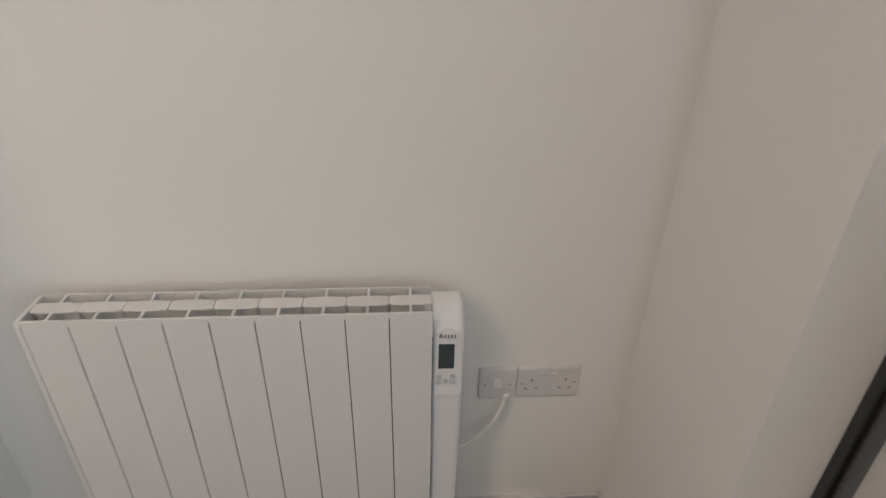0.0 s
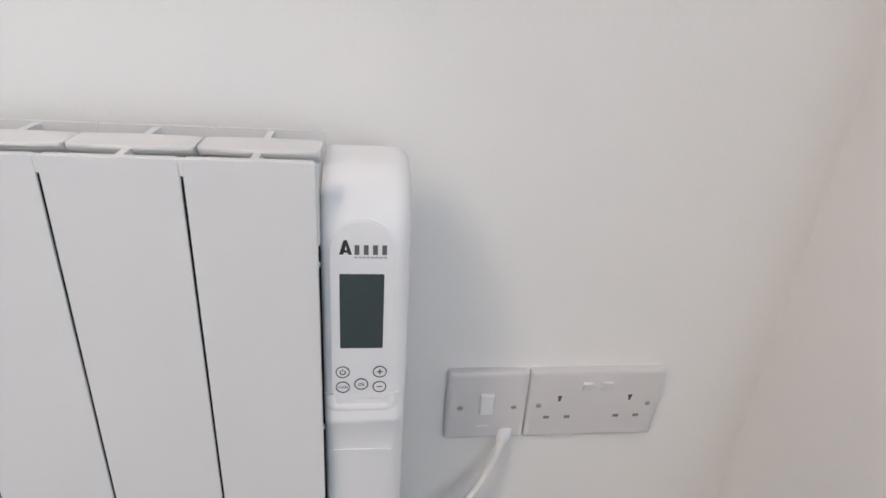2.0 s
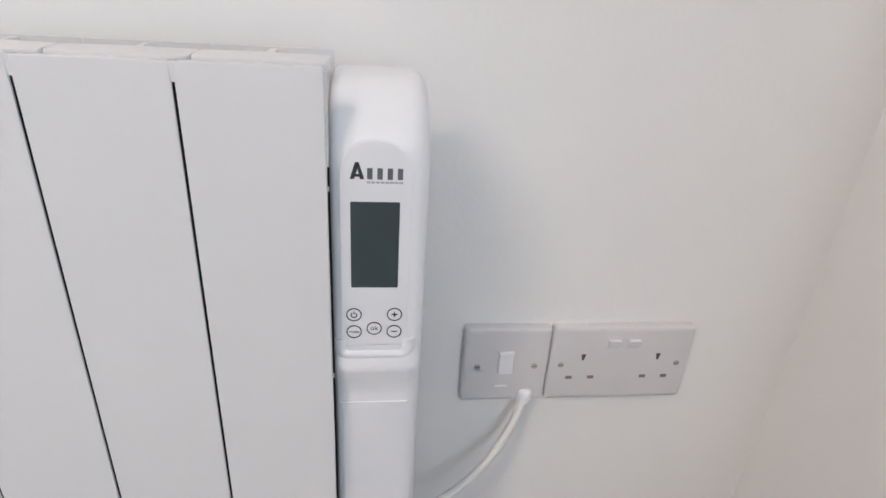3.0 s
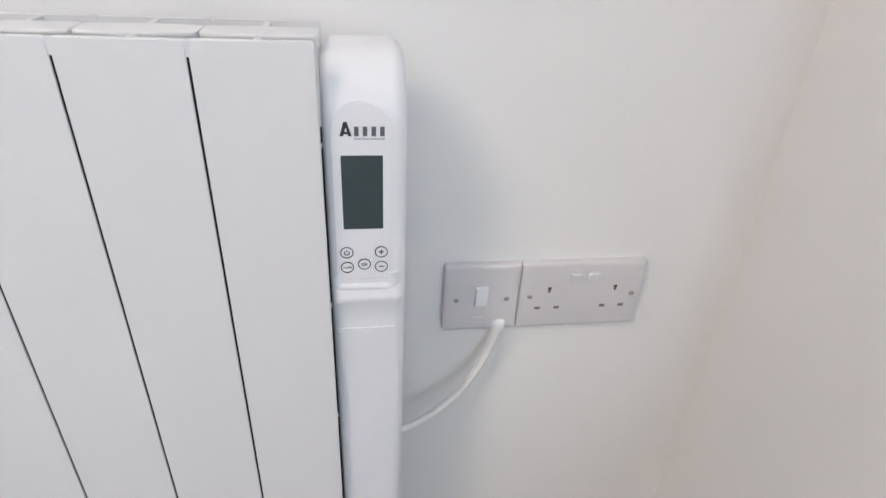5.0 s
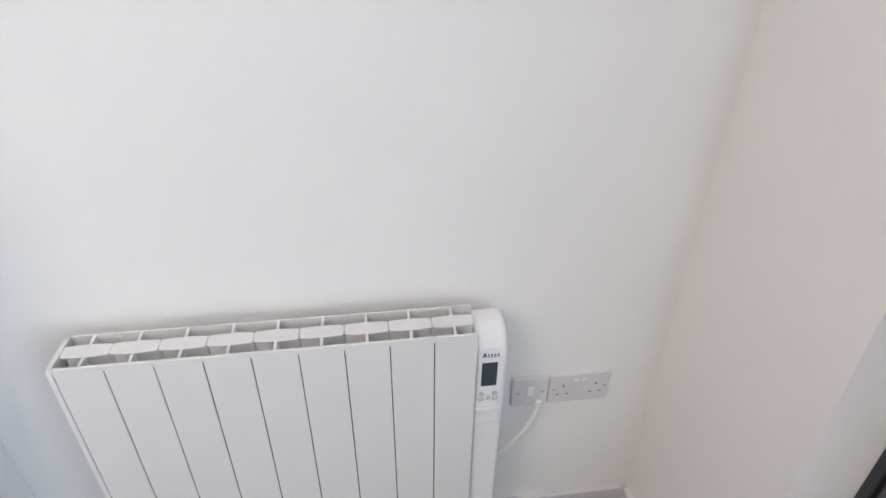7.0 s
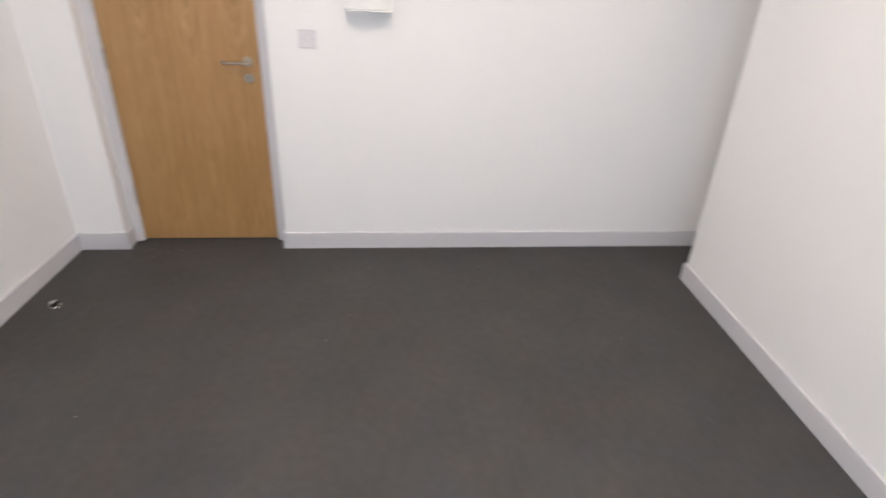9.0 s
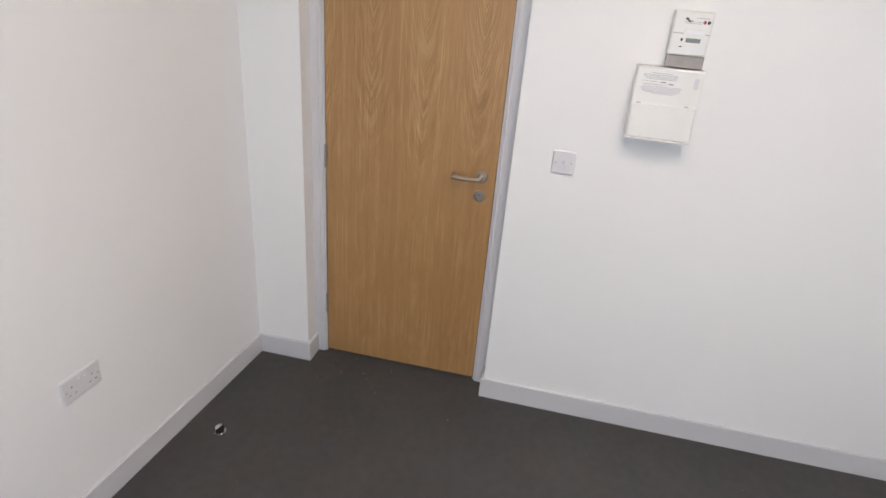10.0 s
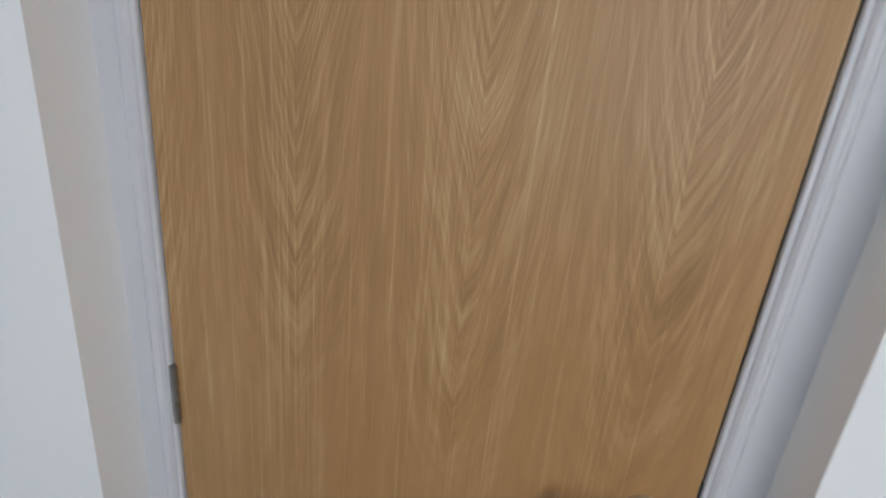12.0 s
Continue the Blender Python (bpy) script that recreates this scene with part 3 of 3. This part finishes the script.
for pts in ([(0, 0), (0.0025, 0), (0.0052, 0.0085), (0.0040, 0.0105), (0.0030, 0.0105)], [(0.0040, 0.0105), (0.0052, 0.0105), (0.0085, 0.0), (0.0060, 0.0), (0.0046, 0.0060)], [(0.0020, 0.0015), (0.0060, 0.0015), (0.0056, 0.0032), (0.0026, 0.0032)]):
    loft(bm, [[(lx + a, FY - d, lz + b) for a, b in pts] for d in (0.0, 0.0002)])
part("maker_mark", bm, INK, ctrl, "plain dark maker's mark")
bm = bmesh.new()
for k in range(4):
    cx = lx + 0.0102 + k * 0.0061
    box(bm, cx, cx + 0.0032, FY - 0.0002, FY, lz, lz + 0.0070)
part("maker_mark", bm, GREY_INK, ctrl)
part("tagline", boxes(*[(lx + 0.0100 + k * 0.0028, lx + 0.0122 + k * 0.0028, FY - 0.0002, FY, lz - 0.0026, lz - 0.0014) for k in range(8)]), FAINT, ctrl)


def button(x, z, sign):
    bm = bmesh.new()
    disc(bm, (x, FY + 0.0002, z), (0, -1, 0), 0.0050, 0.0005, 28, 0.0002)
    b = part("button", bm, PLASTIC, ctrl)
    bm = ring_mesh(bmesh.new(), x, z, FY - 0.0003, 0.00515, 0.00072)
    y = FY - 0.0004
    if sign == "+":
        box(bm, x - 0.0020, x + 0.0020, y - 0.0001, y, z - 0.0005, z + 0.0005)
        box(bm, x - 0.0005, x + 0.0005, y - 0.0002, y, z - 0.0020, z + 0.0020)
    elif sign == "-":
        box(bm, x - 0.0020, x + 0.0020, y - 0.0001, y, z - 0.0004, z + 0.0004)
    elif sign == "power":
        arc = [(x + 0.0019 * math.sin(radians(a)), y, z - 0.0002 + 0.0019 * math.cos(radians(a))) for a in range(40, 321, 20)]
        tube(bm, arc, 0.00042, 6)
        box(bm, x - 0.0003, x + 0.0003, y - 0.0002, y, z + 0.0004, z + 0.0026)
    part("button_symbol", bm, INK, ctrl)
    if sign in ("ok", "mode"):
        part("lettering", lettering(sign, 0.0050 if sign == "ok" else 0.0031, x, y, z), INK, ctrl)


bz = 0.6260 - R_BOT
bx0, bx1 = -0.0933 - ox, -0.0663 - ox
button(bx0, bz, "power")
button(bx1, bz, "+")
button(bx0, bz - 0.0136, "mode")
button(bx1, bz - 0.0136, "-")
button((bx0 + bx1) / 2, bz - 0.0110, "ok")

# soft lip that cups the foot of the face
lip = [(fx - 0.0228, 0.4020)] + [(fx - 0.0168 - 0.0060 * math.cos(radians(a)), 0.3945 - 0.0060 * math.sin(radians(a))) for a in range(0, 91, 15)]
lip += [(2 * fx - x, z) for x, z in reversed(lip)]
bm = bmesh.new()
tube(bm, [(x, -0.1172, z) for x, z in lip], 0.0058, 16)
part("lip", bm, PLASTIC, ctrl, smooth=True)


# ---------------------------------------------------------------- wiring accessories
def screw(x, z, parent, y=-0.0102):
    bm = bmesh.new()
    disc(bm, (x, y + 0.0012, z), (0, -1, 0), 0.0031, 0.0012, 16, 0.0004)
    s = part("screw", bm, SCREW, parent)
    part("screw_slot", boxes((x - 0.0024, x + 0.0024, y - 0.0001, y + 0.0008, z - 0.0003, z + 0.0003)), HOLE, s)


def plate(w, h, parent):
    bm = bmesh.new()
    rings = [(0.0, 0.0), (0.0, -0.0068), (0.0006, -0.0082), (0.0020, -0.0091), (0.0055, -0.0095)]
    loft(bm, [[(x, y, z) for x, z in rounded(w - 2 * i, h - 2 * i, max(0.0042 - i, 0.001))] for i, y in rings])
    return part("face_plate", bm, PLATE, parent, smooth=True)


def double_socket(m, label):
    s = empty("double_socket", m, label, "wall socket", "double wall sockets")
    plate(0.1440, 0.0860, s)
    for x in (-0.060, 0.060):
        screw(x, 0.0, s)
    for x in (-0.0385, 0.0385):
        part("earth_slot", boxes((x - 0.0021, x + 0.0021, -0.0097, -0.006, 0.0088, 0.0122), (x - 0.0013, x + 0.0013, -0.0097, -0.006, 0.0050, 0.0088)), HOLE, s)
        part("pin_slot", boxes((x - 0.0145, x - 0.0080, -0.0097, -0.006, -0.0175, -0.0138)), SHUTTER, s)
        part("pin_slot", boxes((x + 0.0080, x + 0.0145, -0.0097, -0.006, -0.0175, -0.0138)), SHUTTER, s)
    for x in (-0.0102, 0.0102):
        bm = bmesh.new()
        loft(bm, [[(x - w / 2, y0, 0.0195), (x + w / 2, y0, 0.0195), (x + w / 2, y1, 0.0292), (x - w / 2, y1, 0.0292)] for w, y0, y1 in ((0.0118, -0.0090, -0.0090), (0.0118, -0.0098, -0.0132), (0.0108, -0.0102, -0.0138))])
        part("rocker", bm, PLASTIC, s, "bright white rocker switch")
    return s


ZS = 0.494
double_socket(pose(0.1630, 0.0, ZS), "white double wall socket beside the spur switch, unused")
double_socket(pose(-2.722, SOUTH - SKEW * (-2.722 - WEST), 0.514, 0, 0, 180 - 3.43), "white double wall socket above the skirting, unused")

spur = empty("fused_spur", pose(0.0478, 0.0, ZS), "white switched spur with a cable outlet beside the radiator", "wall switch")
plate(0.0845, 0.0860, spur)
for x in (-0.0280, 0.0285):
    screw(x, -0.001, spur)
bm = bmesh.new()
loft(bm, [[(x, y, z) for x, z in rounded(w, h, 0.001, -0.0005, 0.004)] for y, w, h in ((-0.0085, 0.0150, 0.0255), (-0.0115, 0.0146, 0.025), (-0.0128, 0.0128, 0.023))])
part("rocker", bm, PLASTIC, spur, "white rocker switch")
part("indicator", boxes((-0.0085, 0.0035, -0.0100, -0.009, -0.0255, -0.0235)), PLASTIC, spur)
bm = bmesh.new()
loft(bm, [[(cx + w * math.cos(2 * math.pi * k / 18), -0.0088 + w * math.sin(2 * math.pi * k / 18), z) for k in range(18)] for cx, z, w in ((0.0232, -0.0290, 0.0030), (0.0230, -0.0302, 0.0058), (0.0226, -0.0325, 0.0074), (0.0218, -0.0400, 0.0078), (0.0208, -0.0440, 0.0070), (0.0204, -0.0462, 0.0052))])
part("cord_grip", bm, PLASTIC, spur, "white cable outlet", smooth=True)

bm = bmesh.new()
tube(bm, bezier((0.0690, -0.010, 0.460), (0.0590, -0.028, 0.412), (0.0170, -0.038, 0.357), (-0.038, -0.050, 0.3450), 20) + [(-0.056, -0.056, 0.346)], 0.0042, 14)
flex = tagged(finish("power_cable", bm, CABLE, True), "white flexible cable from the spur to the radiator", "cable")

# light switch on the door wall
sw = empty("light_switch", pose(WEST, -2.420, 1.168, 0, 0, 90), "white single switch plate on the wall beside the door", "light switch")
plate(0.0860, 0.0880, sw)
for x in (-0.0302, 0.0302):
    screw(x, 0.0, sw)
bm = bmesh.new()
loft(bm, [[(-0.0055, -0.009, -0.010), (0.0055, -0.009, -0.010), (0.0055, -0.009, 0.010), (-0.0055, -0.009, 0.010)],
          [(-0.0053, -0.0098, -0.0095), (0.0053, -0.0098, -0.0095), (0.0053, -0.0136, 0.0095), (-0.0053, -0.0136, 0.0095)]])
part("rocker", bm, PLATE, sw)

# consumer unit
cu = empty("consumer_unit", pose(WEST, -2.118, 1.310, 0, 0, 90), "cream plastic consumer unit with a printed notice, flap closed", "fuse box")
bw, bh = 0.216, 0.243
bm = bmesh.new()
prof = [(0.0, 0.004), (-0.074, 0.004), (-0.078, 0.012), (-0.078, 0.118), (-0.070, 0.128), (-0.070, bh - 0.006), (-0.066, bh), (0.0, bh)]
rings = [(-bw / 2, 0.0025), (-bw / 2 + 0.0025, 0.0), (bw / 2 - 0.0025, 0.0), (bw / 2, 0.0025)]
loft(bm, [[(x, min(0.0, y + (i if y < -0.02 else 0)), z + (i if z < 0.02 else (-i if z > bh - 0.01 else 0))) for y, z in prof] for x, i in rings])
part("body", bm, CREAM, cu)
part("flap", slab(bw - 0.010, 0.113, -0.0775, -0.0835, 0.004, 0.002, 0.0, 0.0655), CREAM, cu, "closed cream plastic flap")
part("flap_lip", boxes((-bw / 2 + 0.001, bw / 2 - 0.001, -0.092, -0.0700, 0.0005, 0.0065), bevel=0.0015), CREAM, cu, "thin pull lip along the flap's foot")
for x in (-0.085, 0.072):
    part("catch", boxes((x - 0.007, x + 0.007, -0.0800, -0.0775, 0.1235, 0.1265)), FAINT, cu)
lab = part("notice", slab(0.152, 0.092, -0.0699, -0.0706, 0.001, 0.0002, -0.024, 0.185), PAPER, cu, "white printed notice")
rows = ((0.2255, -0.060, 0.008, FAINT), (0.2195, -0.086, 0.026, FAINT), (0.2150, -0.086, 0.026, FAINT), (0.2105, -0.080, 0.022, FAINT), (0.2060, -0.076, 0.024, FAINT), (0.1975, -0.088, -0.040, FAINT), (0.1880, -0.086, -0.004, FAINT), (0.1810, -0.080, 0.044, FAINT), (0.1765, -0.088, 0.044, FAINT), (0.1720, -0.086, 0.040, FAINT), (0.1675, -0.084, 0.044, FAINT), (0.1630, -0.078, 0.030, FAINT), (0.1585, -0.050, 0.020, FAINT))
for z, xa, xb, mt in rows:
    part("print_line", boxes((xa, xb, -0.0709, -0.0706, z - 0.0008, z + 0.0008)), mt, lab)
for xa, xb, z in ((-0.027, -0.010, 0.1965), (0.000, 0.018, 0.1920)):
    part("print_line", boxes(*[(xa + k * 0.0045, xa + k * 0.0045 + 0.0034, -0.0710, -0.0706, z - 0.0018 + 0.0006 * (k % 2), z + 0.0014 + 0.0008 * (k % 3)) for k in range(4)]), INK, lab)
part("rating_label", slab(0.014, 0.036, -0.0699, -0.0712, 0.003, 0.0005, 0.088, 0.202), PLATE, cu, "small pale label")

# electricity meter on top of the consumer unit
mt_ = empty("electricity_meter", pose(WEST, -2.081, 1.557, 0, 0, 90), "white electricity meter with display above the consumer unit", "electricity meter")
mw, mh = 0.124, 0.178
bm = bmesh.new()
loft(bm, [[(x, y, z) for x, z in rounded(mw - 2 * i, mh - 0.039 - 2 * i, 0.005, 0, 0.039 + (mh - 0.039) / 2)] for i, y in ((0, 0), (0, -0.036), (0.002, -0.045), (0.007, -0.048))])
part("body", bm, CREAM, mt_)
part("terminal_cover", slab(mw - 0.006, 0.038, -0.002, -0.046, 0.002, 0.002, 0.001, 0.0195), GREYCAP, mt_, "grey terminal cover")
bm = bmesh.new()
disc(bm, (0.003, -0.0458, 0.021), (0, -1, 0), 0.0035, 0.0015, 14, 0.0005)
part("seal_screw", bm, DULL, mt_)
MY = -0.0480
part("upper_label", slab(0.096, 0.042, MY + 0.0003, MY - 0.0004, 0.002, 0.0002, 0.004, 0.148), PAPER, mt_)
part("lower_label", slab(0.100, 0.050, MY + 0.0003, MY - 0.0004, 0.002, 0.0002, 0.002, 0.075), PAPER, mt_)
part("display", slab(0.046, 0.0135, MY - 0.0002, MY - 0.0010, 0.001, 0.0003, 0.010, 0.0885), METER_LCD, mt_, "small grey-green meter display")
bm = bmesh.new()
for k in range(3):
    disc(bm, (-0.026, MY - 0.0003, 0.0905 - 0.0025 * k), (0, -1, 0), 0.0040 - 0.001 * k, 0.0005, 16)
part("indicator_lamp", bm, INK, mt_)
part("print_line", boxes((-0.030, -0.020, MY - 0.0006, MY - 0.0003, 0.0655, 0.0685)), INK, mt_)
for xa, xb in ((-mw / 2 + 0.004, -0.024), (0.044, mw / 2 - 0.004)):
    part("groove", boxes((xa, xb, MY - 0.0007, MY, 0.1075, 0.1105)), FAINT, mt_)
part("button_bar", slab(0.064, 0.014, MY, MY - 0.0040, 0.003, 0.0015, 0.010, 0.1150), PLASTIC, mt_)
part("button_bar", slab(0.064, 0.010, MY, MY - 0.0025, 0.003, 0.001, 0.008, 0.0620), PLASTIC, mt_)
bm = bmesh.new()
loft(bm, [[(-0.028 + a, MY - d, 0.150 + b) for a, b in ((0, 0.005), (0.004, 0.008), (0.010, 0.007), (0.012, 0.002), (0.019, -0.003), (0.024, 0.003), (0.022, -0.004), (0.014, -0.006), (0.006, 0.001), (0.002, 0.001))] for d in (0.0004, 0.0008)])
part("maker_mark", bm, INK, mt_)
for z, xa, xb in ((0.158, 0.006, 0.048), (0.146, -0.028, 0.026), (0.141, -0.028, 0.026)):
    part("print_line", boxes((xa, xb, MY - 0.0007, MY - 0.0004, z - 0.0009, z + 0.0009)), FAINT, mt_)
for x, mm in ((0.034, RED), (0.047, INK)):
    bm = bmesh.new()
    disc(bm, (x, MY - 0.0004, 0.1465), (0, -1, 0), 0.0055, 0.0006, 18)
    part("print_disc", bm, mm, mt_)

# half-moon door stop on the floor
stop = empty("door_stop", pose(-3.132, -3.626, 0.0, 0, 0, 165), "half-moon metal floor door stop with a black rubber face", "door stop")
bm = bmesh.new()
disc(bm, (0, 0, 0), (0, 0, 1), 0.0235, 0.004, 32, 0.001)
part("base", bm, CHROME, stop, smooth=True)
bm = bmesh.new()
half_ring = lambda q: [(q * math.cos(radians(a)), q * math.sin(radians(a))) for a in range(0, 181, 12)]
loft(bm, [[(x, y + 0.001, z) for x, y in half_ring(q)] for q, z in ((0.0215, 0.003), (0.0210, 0.018), (0.0175, 0.023))])
part("dome", bm, CHROME, stop, smooth=True)
bm = bmesh.new()
loft(bm, [[(x, -y * 0.46 - 0.001, z) for x, y in half_ring(q)] for q, z in ((0.0200, 0.004), (0.0200, 0.018), (0.0180, 0.021))])
part("buffer", bm, RUBBER_AND_SHADE, stop, "black rubber buffer")

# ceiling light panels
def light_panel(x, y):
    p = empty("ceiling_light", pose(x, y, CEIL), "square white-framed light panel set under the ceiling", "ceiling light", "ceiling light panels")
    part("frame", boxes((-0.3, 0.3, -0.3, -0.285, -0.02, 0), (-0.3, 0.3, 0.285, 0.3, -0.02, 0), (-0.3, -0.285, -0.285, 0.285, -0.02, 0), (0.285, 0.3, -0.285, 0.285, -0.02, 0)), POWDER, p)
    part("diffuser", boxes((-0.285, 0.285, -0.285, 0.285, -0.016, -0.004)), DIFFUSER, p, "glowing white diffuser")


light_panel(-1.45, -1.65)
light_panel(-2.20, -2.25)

# crumbs of plaster and dust on the carpet
bm = bmesh.new()
rng = random.Random(4)
spots = [(-3.49, -2.733), (-2.384, -3.208), (-3.008, -2.515), (-2.816, -2.322), (-3.601, -3.331), (-3.684, -3.2)]
spots += [(rng.uniform(-3.80, -3.55), rng.uniform(-3.42, -3.05)) for _ in range(26)]
spots += [(rng.uniform(-3.6, -0.3), rng.uniform(-3.6, -0.6)) for _ in range(60)]
for i, (x, y) in enumerate(spots):
    q = rng.uniform(0.0012, 0.0032) if i < 6 else rng.uniform(0.0005, 0.0018)
    pts = [(x + q * rng.uniform(0.6, 1.3) * math.cos(a), y + q * rng.uniform(0.5, 1.2) * math.sin(a)) for a in (0.2, 1.4, 2.7, 3.9, 5.2)]
    loft(bm, [[(px, py, 0.0) for px, py in pts], [(x + (px - x) * 0.6, y + (py - y) * 0.6, q * 0.7) for px, py in pts]])
tagged(finish("debris", bm, CHIP), "small pale crumbs of plaster on the carpet", "debris", kind="stuff")
